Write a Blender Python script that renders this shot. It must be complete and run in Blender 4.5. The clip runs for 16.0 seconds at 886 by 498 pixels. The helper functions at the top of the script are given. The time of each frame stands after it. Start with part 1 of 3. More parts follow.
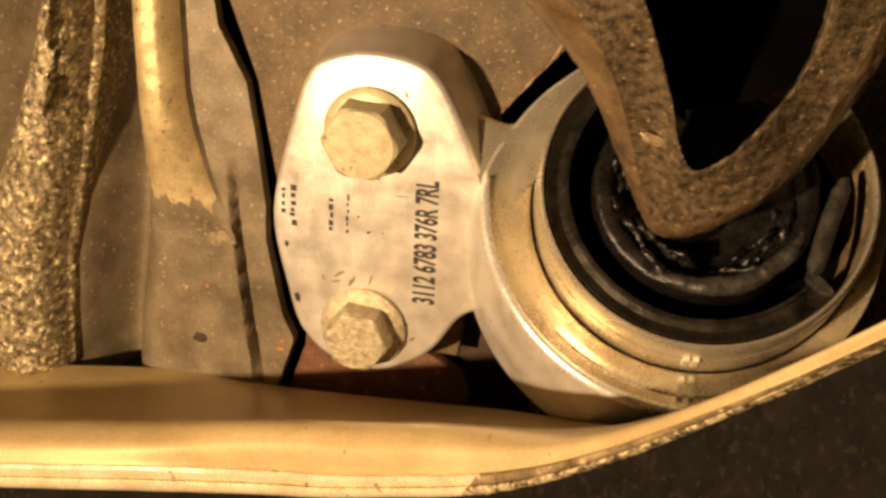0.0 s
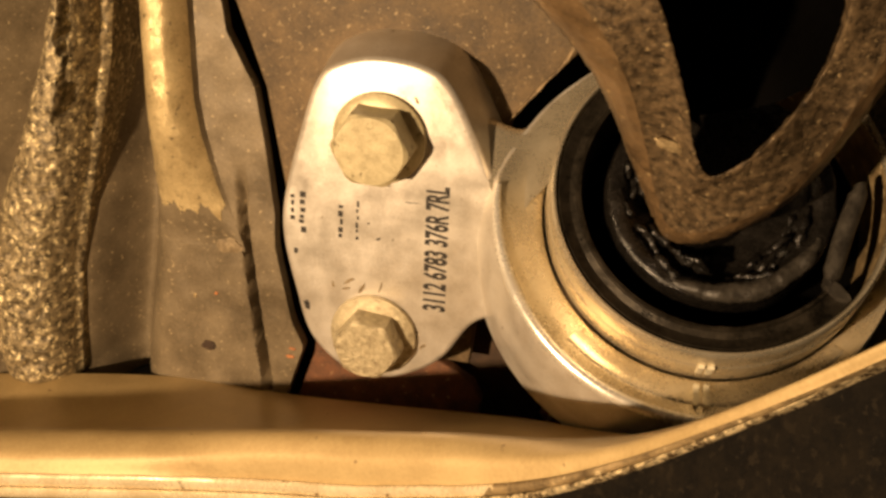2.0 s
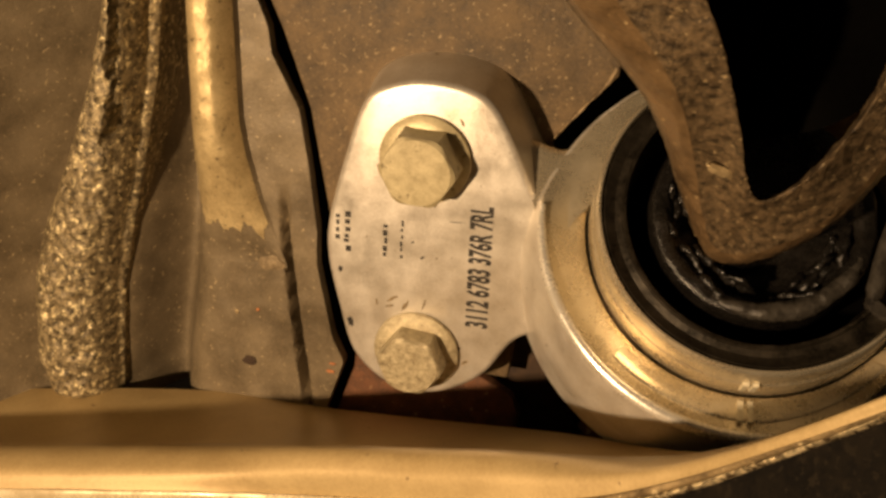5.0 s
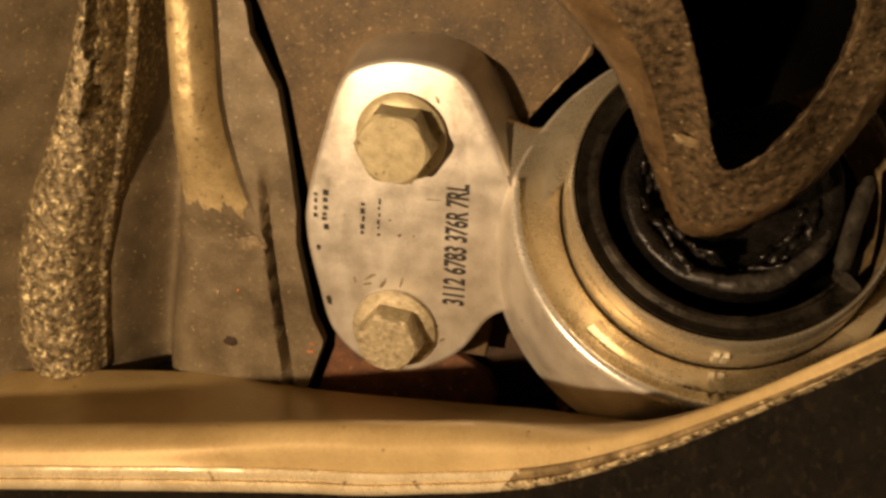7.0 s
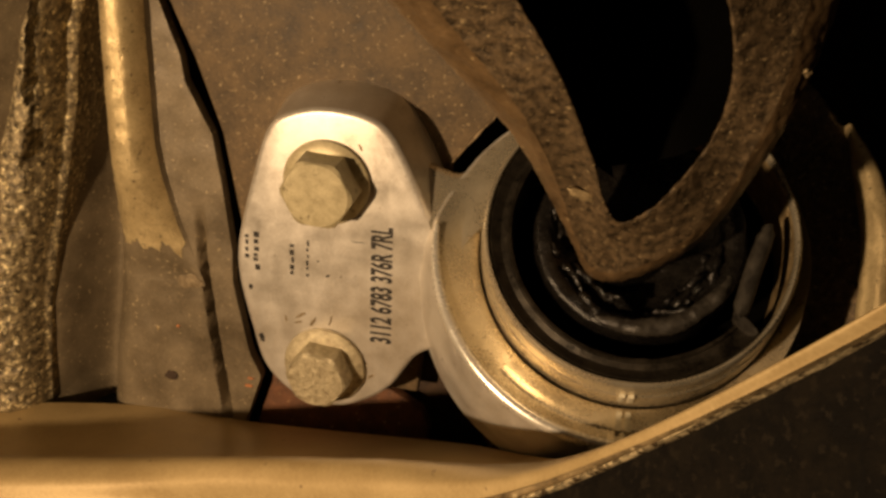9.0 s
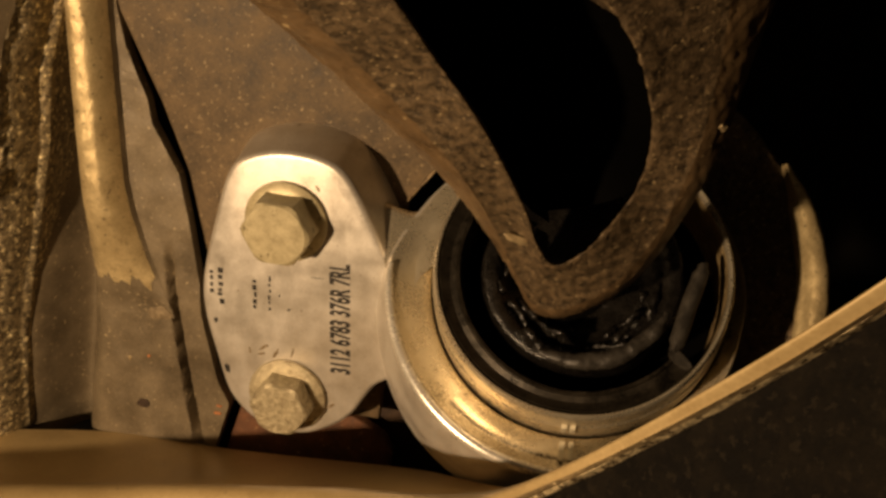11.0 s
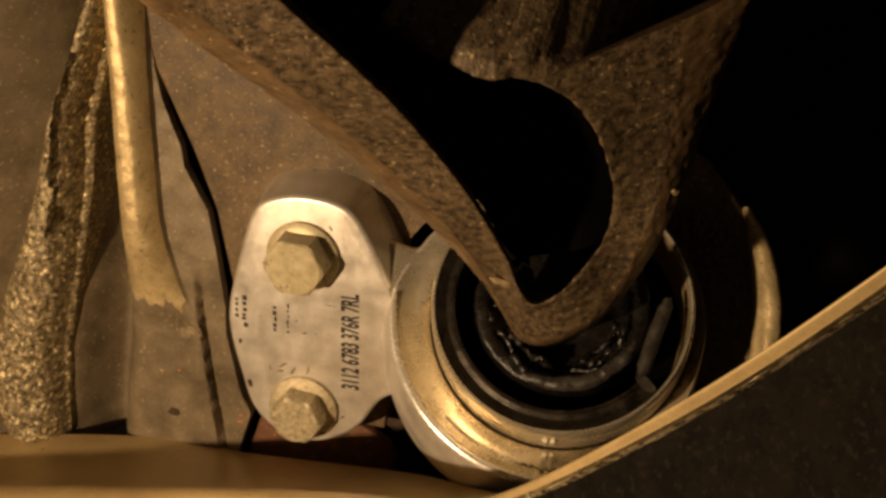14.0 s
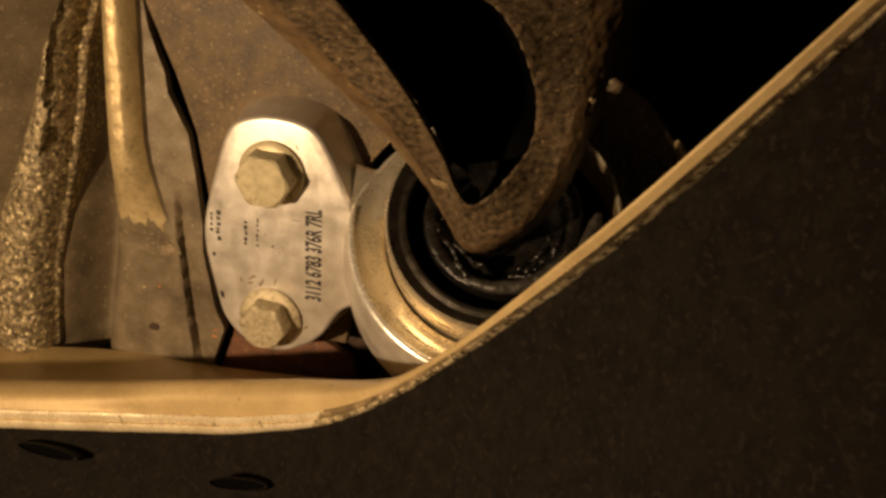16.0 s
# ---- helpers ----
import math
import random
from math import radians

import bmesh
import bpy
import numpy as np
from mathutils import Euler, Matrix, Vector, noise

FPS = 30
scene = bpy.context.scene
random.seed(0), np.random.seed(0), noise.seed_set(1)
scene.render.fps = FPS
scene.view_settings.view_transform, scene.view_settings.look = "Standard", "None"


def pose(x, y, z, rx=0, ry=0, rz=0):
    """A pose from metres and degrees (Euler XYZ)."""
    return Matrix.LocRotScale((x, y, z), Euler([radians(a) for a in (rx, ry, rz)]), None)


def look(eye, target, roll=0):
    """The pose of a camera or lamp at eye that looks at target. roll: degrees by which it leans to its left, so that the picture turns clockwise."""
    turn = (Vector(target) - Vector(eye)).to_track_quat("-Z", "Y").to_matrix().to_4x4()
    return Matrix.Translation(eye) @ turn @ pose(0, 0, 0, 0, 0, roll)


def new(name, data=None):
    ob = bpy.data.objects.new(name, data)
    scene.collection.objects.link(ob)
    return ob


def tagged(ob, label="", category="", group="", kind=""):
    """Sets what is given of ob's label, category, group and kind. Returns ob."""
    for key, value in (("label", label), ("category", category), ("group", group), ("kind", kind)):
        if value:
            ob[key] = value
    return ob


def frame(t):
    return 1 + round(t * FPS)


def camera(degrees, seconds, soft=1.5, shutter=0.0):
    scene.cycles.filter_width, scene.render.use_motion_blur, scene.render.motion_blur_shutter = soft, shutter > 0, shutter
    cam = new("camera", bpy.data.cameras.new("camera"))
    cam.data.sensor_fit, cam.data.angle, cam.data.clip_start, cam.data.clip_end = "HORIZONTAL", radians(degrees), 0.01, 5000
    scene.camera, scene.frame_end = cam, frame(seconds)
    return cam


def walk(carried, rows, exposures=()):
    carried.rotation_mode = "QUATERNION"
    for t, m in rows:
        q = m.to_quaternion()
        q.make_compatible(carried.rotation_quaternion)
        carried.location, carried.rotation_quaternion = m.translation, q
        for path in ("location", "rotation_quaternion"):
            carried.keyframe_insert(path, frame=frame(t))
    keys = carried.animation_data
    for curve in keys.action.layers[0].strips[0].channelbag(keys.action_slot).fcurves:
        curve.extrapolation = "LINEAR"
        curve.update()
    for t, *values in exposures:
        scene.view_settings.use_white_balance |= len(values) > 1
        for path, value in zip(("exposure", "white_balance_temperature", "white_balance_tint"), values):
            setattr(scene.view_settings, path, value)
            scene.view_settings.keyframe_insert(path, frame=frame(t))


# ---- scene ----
cam = camera(45.0, 16.0, soft=2.9, shutter=0.5)
PATH = [
    (0.0, pose(0.00004, -0.00000, 0.00003, 96.543, 0.754, -1.711)),
    (0.5, pose(0.00164, 0.00091, 0.00105, 96.445, 0.873, -1.260)),
    (1.0, pose(0.00079, 0.00111, 0.00130, 96.500, 0.968, -1.357)),
    (1.5, pose(0.00017, 0.00225, 0.00135, 96.561, 0.991, -1.238)),
    (2.0, pose(-0.00067, 0.00237, 0.00110, 96.722, 0.923, -1.299)),
    (2.5, pose(-0.00045, 0.00224, 0.00207, 96.746, 0.951, -1.087)),
    (3.0, pose(-0.00188, 0.00110, 0.00380, 96.774, 1.208, -0.847)),
    (3.5, pose(-0.00294, 0.00063, 0.00516, 96.660, 1.183, -0.761)),
    (4.0, pose(-0.00550, -0.00025, 0.00530, 96.848, 1.011, -0.776)),
    (6.5, pose(-0.01279, -0.00426, 0.00069, 96.694, 1.582, -1.622)),
    (7.0, pose(-0.00677, -0.00438, -0.00131, 96.873, 1.369, -1.558)),
    (7.5, pose(-0.00185, -0.00462, -0.00222, 97.224, 1.172, -1.917)),
    (8.0, pose(0.00283, -0.00664, -0.00082, 97.371, 1.116, -1.829)),
    (8.5, pose(0.00682, -0.00955, 0.00131, 97.628, 1.232, -1.921)),
    (9.0, pose(0.00911, -0.01449, 0.00293, 97.764, 1.239, -1.970)),
    (9.5, pose(0.01097, -0.01701, 0.00316, 97.855, 1.160, -1.999)),
    (12.0, pose(0.02384, -0.03746, 0.01099, 98.511, 1.539, -2.064)),
    (12.5, pose(0.02470, -0.04358, 0.01259, 98.382, 1.524, -2.038)),
    (13.0, pose(0.02518, -0.05024, 0.01400, 98.285, 1.355, -1.548)),
    (13.5, pose(0.02380, -0.05492, 0.01416, 98.219, 1.237, -1.680)),
    (14.0, pose(0.02228, -0.06308, 0.01351, 97.832, 1.049, -1.409)),
    (14.5, pose(0.02161, -0.07155, 0.01039, 97.161, 0.991, -1.273)),
    (15.0, pose(0.02334, -0.07975, 0.00315, 97.071, 0.516, -1.328)),
    (15.5, pose(0.02746, -0.08428, -0.00656, 97.607, 0.078, -1.366)),
    (16.0, pose(0.03736, -0.08787, -0.01755, 98.489, -0.598, -1.233)),
]
EXPOSURES = [(0.0, 0.0), (2.0, -0.23), (4.0, -0.52), (7.0, -0.70), (9.0, -0.98), (12.0, -0.90), (14.0, -0.85), (16.0, -0.85)]
walk(cam, PATH, EXPOSURES)

# ---- light: one warm hand lamp held low beside the camera, and a very dim surround ----
world = bpy.data.worlds.new("surround")
scene.world = world
world.use_nodes = True
world.node_tree.nodes["Background"].inputs[0].default_value = (1.0, 0.66, 0.36, 1)
world.node_tree.nodes["Background"].inputs[1].default_value = 0.045

lamp = new("hand_lamp", bpy.data.lights.new("hand_lamp", "SPOT"))
lamp.data.energy, lamp.data.color = 10.8, (1.0, 0.675, 0.378)
lamp.data.spot_size, lamp.data.spot_blend, lamp.data.shadow_soft_size = radians(132), 1.0, 0.007
lamp.matrix_world = look((-0.205, -0.040, -0.072), (-0.005, 0.25, 0.025))


# ---- materials ----
def node(nt, kind, **values):
    n = nt.nodes.new(kind)
    for key, value in values.items():
        n.inputs[key.replace("_", " ")].default_value = value
    return n


def ramp(nt, source, stops):
    r = nt.nodes.new("ShaderNodeValToRGB")
    e = r.color_ramp.elements
    while len(e) < len(stops):
        e.new(0.5)
    for el, (pos, col) in zip(e, stops):
        el.position, el.color = pos, (*col, 1)
    nt.links.new(source, r.inputs[0])
    return r.outputs[0]


def surface(name, base, second, grain=900.0, patch=90.0, rough=0.55, metal=0.0, bump=0.25, fleck=None, fleck_at=0.66,
            fleck_size=500.0, spread=0.12, stretch=(1, 1, 1), gloss=0.5):
    """Two-colour mottled surface with fine grain, larger stains, optional flecks, and relief."""
    m = bpy.data.materials.new(name)
    m.use_nodes = True
    nt = m.node_tree
    b = nt.nodes["Principled BSDF"]
    tc = nt.nodes.new("ShaderNodeTexCoord")
    mp = node(nt, "ShaderNodeMapping", Scale=stretch)
    nt.links.new(tc.outputs["Object"], mp.inputs[0])
    fine = node(nt, "ShaderNodeTexNoise", Scale=grain, Detail=6.0, Roughness=0.65)
    large = node(nt, "ShaderNodeTexNoise", Scale=patch, Detail=5.0, Roughness=0.6)
    for n in (fine, large):
        nt.links.new(mp.outputs[0], n.inputs["Vector"])
    add = nt.nodes.new("ShaderNodeMath")
    add.operation = "MULTIPLY_ADD"
    nt.links.new(large.outputs[0], add.inputs[0])
    add.inputs[1].default_value = 0.62
    half = nt.nodes.new("ShaderNodeMath")
    half.operation = "MULTIPLY"
    nt.links.new(fine.outputs[0], half.inputs[0])
    half.inputs[1].default_value = 0.38
    nt.links.new(half.outputs[0], add.inputs[2])
    colour = ramp(nt, add.outputs[0], [(0.5 - spread, second), (0.5 + spread, base)])
    if fleck:
        f = node(nt, "ShaderNodeTexNoise", Scale=fleck_size, Detail=3.0, Roughness=0.6)
        nt.links.new(mp.outputs[0], f.inputs["Vector"])
        mask = ramp(nt, f.outputs[0], [(fleck_at - 0.03, (0, 0, 0)), (fleck_at + 0.03, (1, 1, 1))])
        mix = nt.nodes.new("ShaderNodeMix")
        mix.data_type = "RGBA"
        nt.links.new(mask, mix.inputs[0])
        nt.links.new(colour, mix.inputs[6])
        mix.inputs[7].default_value = (*fleck, 1)
        colour = mix.outputs[2]
    nt.links.new(colour, b.inputs["Base Color"])
    r = nt.nodes.new("ShaderNodeMapRange")
    r.inputs[3].default_value, r.inputs[4].default_value = max(0.05, rough - 0.14), min(1, rough + 0.14)
    r.inputs[1].default_value, r.inputs[2].default_value = 0.3, 0.7
    nt.links.new(add.outputs[0], r.inputs[0])
    nt.links.new(r.outputs[0], b.inputs["Roughness"])
    b.inputs["Metallic"].default_value = metal
    b.inputs["Specular IOR Level"].default_value = gloss
    bp = nt.nodes.new("ShaderNodeBump")
    bp.inputs["Strength"].default_value, bp.inputs["Distance"].default_value = bump, 0.0006
    nt.links.new(add.outputs[0], bp.inputs["Height"])
    nt.links.new(bp.outputs[0], b.inputs["Normal"])
    return m


ALU = surface("cast_aluminium", (0.80, 0.76, 0.69), (0.60, 0.55, 0.47), grain=1900, patch=130, rough=0.38, metal=0.6, bump=0.12,
              fleck=(0.30, 0.24, 0.16), fleck_at=0.715, fleck_size=430)
ALU_RING = surface("turned_aluminium", (0.84, 0.76, 0.59), (0.66, 0.58, 0.42), grain=1500, patch=100, rough=0.29, metal=0.75, bump=0.08,
                   fleck=(0.34, 0.28, 0.18), fleck_at=0.73, fleck_size=360)
# near-white base that carries the highlight of the ring's rim
ALU_HIGHLIGHT = surface("highlight_aluminium", (0.95, 0.92, 0.84), (0.88, 0.84, 0.74), grain=1800, patch=220, rough=0.26, metal=0.6, bump=0.05)
BOLT = surface("yellow_zinc", (0.58, 0.51, 0.32), (0.40, 0.34, 0.20), grain=2200, patch=330, rough=0.42, metal=0.25, bump=0.25,
               fleck=(0.22, 0.18, 0.10), fleck_at=0.68, fleck_size=520)
BOLT_WORN = surface("pitted_zinc", (0.62, 0.55, 0.37), (0.33, 0.27, 0.17), grain=1900, patch=620, rough=0.36, metal=0.4, bump=0.9, spread=0.11)
STEEL_DARK = surface("dark_sleeve_steel", (0.060, 0.050, 0.037), (0.014, 0.012, 0.009), grain=1400, patch=210, rough=0.34, metal=0.55, bump=0.3)
RUBBER = surface("greasy_rubber", (0.014, 0.012, 0.010), (0.005, 0.0045, 0.004), grain=1400, patch=300, rough=0.26, bump=0.7)
UNDERSEAL = surface("tan_painted_steel", (0.245, 0.196, 0.126), (0.115, 0.090, 0.057), grain=1900, patch=75, rough=0.42, metal=0.15, bump=0.5,
                    fleck=(0.44, 0.35, 0.21), fleck_at=0.66, fleck_size=800)
# pale tone for bare worn metal and for painted-in lit edges
UNDERSEAL_BARE_LIT = surface("worn_and_lit_tan_steel", (0.72, 0.58, 0.32), (0.42, 0.32, 0.165), grain=1800, patch=130, rough=0.36, metal=0.45, bump=0.6,
                         fleck=(0.17, 0.125, 0.07), fleck_at=0.655, fleck_size=800)
PANEL = surface("dusty_brown_panel", (0.18, 0.124, 0.065), (0.064, 0.044, 0.023), grain=1700, patch=120, rough=0.6, bump=0.8,
                fleck=(0.36, 0.27, 0.15), fleck_at=0.64, fleck_size=800, spread=0.12)
PANEL_EDGE = surface("chipped_panel_edge", (0.34, 0.25, 0.14), (0.10, 0.07, 0.04), grain=1200, patch=380, rough=0.55, metal=0.2, bump=0.7, spread=0.07)
CORRODED = surface("corroded_casting", (0.40, 0.32, 0.185), (0.055, 0.042, 0.025), grain=1700, patch=560, rough=0.40, metal=0.35, bump=1.0, spread=0.10,
                   fleck=(0.78, 0.66, 0.38), fleck_at=0.60, fleck_size=620)
SHIELD = surface("tan_shield_metal", (0.55, 0.415, 0.205), (0.41, 0.295, 0.135), grain=1300, patch=50, rough=0.46, metal=0.2, bump=0.16,
                 fleck=(0.17, 0.11, 0.05), fleck_at=0.735, fleck_size=330)
# near-black tone stands for the lamp's fall-off here; the speckle is real
SHIELD_OUT = surface("shaded_shield_underside", (0.0085, 0.0065, 0.0043), (0.003, 0.0022, 0.0015), grain=900, patch=190, rough=0.85, bump=1.0, gloss=0.12,
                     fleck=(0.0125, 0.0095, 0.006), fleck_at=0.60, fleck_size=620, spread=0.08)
ARM = surface("dirty_forged_arm", (0.175, 0.120, 0.063), (0.030, 0.021, 0.012), grain=1700, patch=520, rough=0.5, metal=0.15, bump=1.0,
              fleck=(0.36, 0.27, 0.145), fleck_at=0.65, fleck_size=900, spread=0.105)
ARM_SMOOTH = surface("rubbed_brown_forging", (0.205, 0.132, 0.064), (0.085, 0.054, 0.027), grain=1500, patch=160, rough=0.42, metal=0.2, bump=0.4,
                     fleck=(0.42, 0.31, 0.16), fleck_at=0.68, fleck_size=500)
ARM_BARE = surface("bright_burr", (0.55, 0.43, 0.24), (0.30, 0.22, 0.12), grain=1500, patch=500, rough=0.4, metal=0.4, bump=0.6)
RUST = surface("orange_rust", (0.21, 0.088, 0.040), (0.075, 0.038, 0.022), grain=1500, patch=230, rough=0.65, bump=0.8,
               fleck=(0.40, 0.24, 0.12), fleck_at=0.66, fleck_size=500)
RUST_BRIGHT = surface("bright_orange_rust", (0.62, 0.24, 0.08), (0.35, 0.13, 0.05), grain=1500, patch=400, rough=0.5, bump=0.5)
DARK_BROWN = surface("dark_brown_steel", (0.085, 0.05, 0.028), (0.035, 0.02, 0.012), grain=1300, patch=170, rough=0.8, bump=0.6)
RUBBER_GREY = surface("grey_worn_rubber", (0.060, 0.053, 0.043), (0.016, 0.014, 0.012), grain=1300, patch=330, rough=0.38, bump=0.7)
MARK = surface("pale_paint", (0.80, 0.74, 0.56), (0.5, 0.45, 0.33), grain=2000, patch=600, rough=0.4, bump=0.2)
LIP = surface("bare_worn_lip", (0.88, 0.76, 0.52), (0.66, 0.53, 0.32), grain=1300, patch=90, rough=0.27, metal=0.35, bump=0.10,
              fleck=(0.20, 0.13, 0.06), fleck_at=0.70, fleck_size=330)
LIP_SOILED = surface("soiled_lip_band", (0.42, 0.31, 0.16), (0.12, 0.085, 0.045), grain=1200, patch=260, rough=0.42, metal=0.3, bump=0.5, spread=0.14,
                     fleck=(0.80, 0.65, 0.38), fleck_at=0.66, fleck_size=380)
HEM_CHIPPED = surface("chipped_hem_edge", (0.85, 0.70, 0.42), (0.10, 0.068, 0.036), grain=1300, patch=420, rough=0.30, metal=0.35, bump=0.7, spread=0.07)
# near-black that paints the shade inside hollows
HOLLOW_SHADE = surface("hollow_shade_black", (0.0016, 0.0014, 0.0011), (0.0010, 0.0008, 0.0007), grain=900, patch=150, rough=0.9, bump=0.5, gloss=0.03)
SMUDGE = surface("brown_smudge", (0.36, 0.28, 0.17), (0.16, 0.12, 0.07), grain=1800, patch=700, rough=0.5, metal=0.2, bump=0.2)
INK = surface("black_ink", (0.03, 0.024, 0.02), (0.018, 0.015, 0.012), grain=2500, patch=900, rough=0.6, bump=0.0)
# surround tone kept near-black to stand for unlit space
DARK = surface("unlit_surround_black", (0.012, 0.010, 0.008), (0.008, 0.007, 0.006), grain=60, patch=8, rough=0.9, bump=0.1, gloss=0.1)


# ---- mesh helpers ----
def V(*c):
    return Vector(c)


def mm(*c):
    return Vector(c) * 0.001


def link_mesh(name, bm, material, parent=None, label="", smooth=40):
    bmesh.ops.recalc_face_normals(bm, faces=bm.faces)
    me = bpy.data.meshes.new(name)
    bm.to_mesh(me)
    bm.free()
    me.materials.append(material)
    if smooth:
        me.polygons.foreach_set("use_smooth", [True] * len(me.polygons))
        me.set_sharp_from_angle(angle=radians(smooth))
    ob = new(name, me)
    ob.parent = parent
    if label:
        ob["label"] = label
    return ob


def part(name, bm, material, parent, label="", smooth=40):
    return link_mesh(name, bm, material, parent, label, smooth)


def thing(name, m, label, category, group="", kind=""):
    ob = new(name)
    ob.empty_display_size = 0.01
    ob.matrix_world = m
    return tagged(ob, label, category, group, kind)


def rings(bm, loops, closed=True, cap_start=False, cap_end=False):
    """Skin a list of loops of equal length."""
    vs = [[bm.verts.new(p) for p in loop] for loop in loops]
    n = len(vs[0])
    for a, b in zip(vs, vs[1:]):
        for i in range(n if closed else n - 1):
            j = (i + 1) % n
            bm.faces.new((a[i], a[j], b[j], b[i]))
    if cap_start:
        bm.faces.new(vs[0])
    if cap_end:
        bm.faces.new(vs[-1])
    return vs


def spline(points, n):
    """Catmull-Rom through the points, n steps a span."""
    p = [Vector(q) for q in points]
    p = [2 * p[0] - p[1]] + p + [2 * p[-1] - p[-2]]
    out = []
    for i in range(1, len(p) - 2):
        a, b, c, d = p[i - 1:i + 3]
        for k in range(n):
            u = k / n
            out.append(0.5 * (2 * b + (c - a) * u + (2 * a - 5 * b + 4 * c - d) * u * u + (3 * b - a - 3 * c + d) * u ** 3))
    out.append(p[-2])
    return out


def rough_up(bm, amount, size, seed=0.0):
    """Push the vertices along their normals by layered noise."""
    bm.normal_update()
    moves = []
    for v in bm.verts:
        q = v.co / size + Vector((seed, seed * 1.7, -seed))
        moves.append((v, v.normal * amount * (noise.noise(q) + 0.5 * noise.noise(q * 2.3) + 0.3 * noise.noise(q * 5.1))))
    for v, d in moves:
        v.co += d


def hull(circles, n=40):
    """Convex outline (x, z) round circles (x, z, r)."""
    pts = []
    for k in range(n * 6):
        a = 2 * math.pi * k / (n * 6)
        d = (math.cos(a), math.sin(a))
        x, z, r = max(circles, key=lambda c: c[0] * d[0] + c[1] * d[1] + c[2])
        p = (x + r * d[0], z + r * d[1])
        if not pts or math.dist(p, pts[-1]) > 0.8:
            pts.append(p)
    return pts


def inset(pts, d):
    """Move a counter-clockwise outline inward by d."""
    out = []
    for i, p in enumerate(pts):
        a, b = Vector(pts[i - 1]), Vector(pts[(i + 1) % len(pts)])
        t = (b - a).normalized()
        out.append((p[0] - t.y * d, p[1] + t.x * d))
    return out


def slab(pts, front, back, bevel=1.0):
    """A plate from an outline (x, z) in mm, between the depths front and back, with a rounded front edge."""
    bm = bmesh.new()
    loops = []
    for k in range(4):
        a = k / 3 * math.pi / 2
        o = inset(pts, bevel * (1 - math.sin(a)))
        loops.append([mm(x, front + bevel * (1 - math.cos(a)), z) for x, z in o])
    loops.append([mm(x, back, z) for x, z in pts])
    rings(bm, loops, cap_start=True, cap_end=True)
    return bm


# the bush axis, in the bracket's own space
AXIS = Vector((-0.043, 0.725, -0.687)).normalized()
SIDE = AXIS.cross(Vector((0, 0, 1))).normalized()
RISE = SIDE.cross(AXIS)
BUSH = Vector((0.0728, -0.001, 0.0193))


def radial(degrees):
    return SIDE * math.cos(radians(degrees)) + RISE * math.sin(radians(degrees))


def polar(degrees, r, d):
    """A point round the bush axis: angle, radius and depth in mm."""
    return BUSH + AXIS * d * 0.001 + radial(degrees) * r * 0.001


def hoop(d, r, n=120):
    return [polar(360 * i / n, r, d) for i in range(n)]


def casting_radius(degrees):
    """The cast eye is thicker towards the plate and below than on its far side."""
    return float(np.interp(degrees % 360, (0, 30, 90, 140, 160, 178, 275, 320, 345, 360), (37.8, 36.8, 38, 40.6, 42.5, 45.3, 45.3, 40, 38, 37.8)))


def cast_depth(degrees, d):
    """Towards the web the face of the eye runs out flat, without a raised rim."""
    flat = float(np.interp(degrees % 360, (40, 70, 166, 186), (0, 1, 1, 0)))
    return d + flat * (3.7 - d) if d < 3.7 else d - flat * min(1.0, max(0.0, 5.3 - d)) * 0.9


def cast_hoop(d, r, n=180):
    return [polar(a, 35.4 + (r - 35.4) * (casting_radius(a) - 35.4) / 9.9, cast_depth(a, d)) for a in (360 * i / n for i in range(n))]


def arc_bar(bm, a0, a1, r, d, across, deep, n=60, m=10, power=1.0, wobble=0.0):
    """A tapering bar along an arc round the bush axis."""
    loops = []
    for k in range(n + 1):
        a = a0 + (a1 - a0) * k / n
        w = max(0.04, math.sin(math.pi * k / n)) ** power
        rr = r + wobble * noise.noise(Vector((a * 0.06, 3, r)))
        loops.append([polar(a, rr + across * w * math.cos(u), d + deep * w * math.sin(u)) for u in (2 * math.pi * i / m for i in range(m))])
    rings(bm, loops, cap_start=True, cap_end=True)
    return bm


# the bracket's own space: x along its width, y into the car, z up its face
SEAT = Matrix(((0.9675, 0.2501, 0.0375, -0.0098), (-0.1879, 0.8102, -0.5552, 0.2450), (-0.1692, 0.5301, 0.8309, 0.0319), (0, 0, 0, 1)))


# ---- enclosure: plain walls added all round, near-black so that voids read unlit ----
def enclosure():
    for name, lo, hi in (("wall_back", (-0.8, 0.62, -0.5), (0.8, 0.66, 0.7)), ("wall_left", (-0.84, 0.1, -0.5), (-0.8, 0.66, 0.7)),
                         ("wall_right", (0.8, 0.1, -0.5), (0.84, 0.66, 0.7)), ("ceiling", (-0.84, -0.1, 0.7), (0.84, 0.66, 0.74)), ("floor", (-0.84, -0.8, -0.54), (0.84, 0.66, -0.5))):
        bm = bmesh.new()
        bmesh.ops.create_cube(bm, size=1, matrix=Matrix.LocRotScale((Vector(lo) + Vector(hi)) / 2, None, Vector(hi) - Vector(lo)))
        tagged(link_mesh(name, bm, DARK, smooth=0), "added plain surround, near-black for the unlit voids", name.split("_")[0], kind="structure")


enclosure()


# ---- frame panels behind the bracket ----
def sheet(outline, front, thick, name, material, parent, label=""):
    return part(name, slab(outline, front, front + thick, 0.6), material, parent, label)


POST_Z = (-66, -64.5, -61, -50, -28, -10, 10, 32, 53, 80, 115)
POST_LEFT = (-102, -107, -110, -113, -111, -105, -95.5, -86, -79, -66, -50)
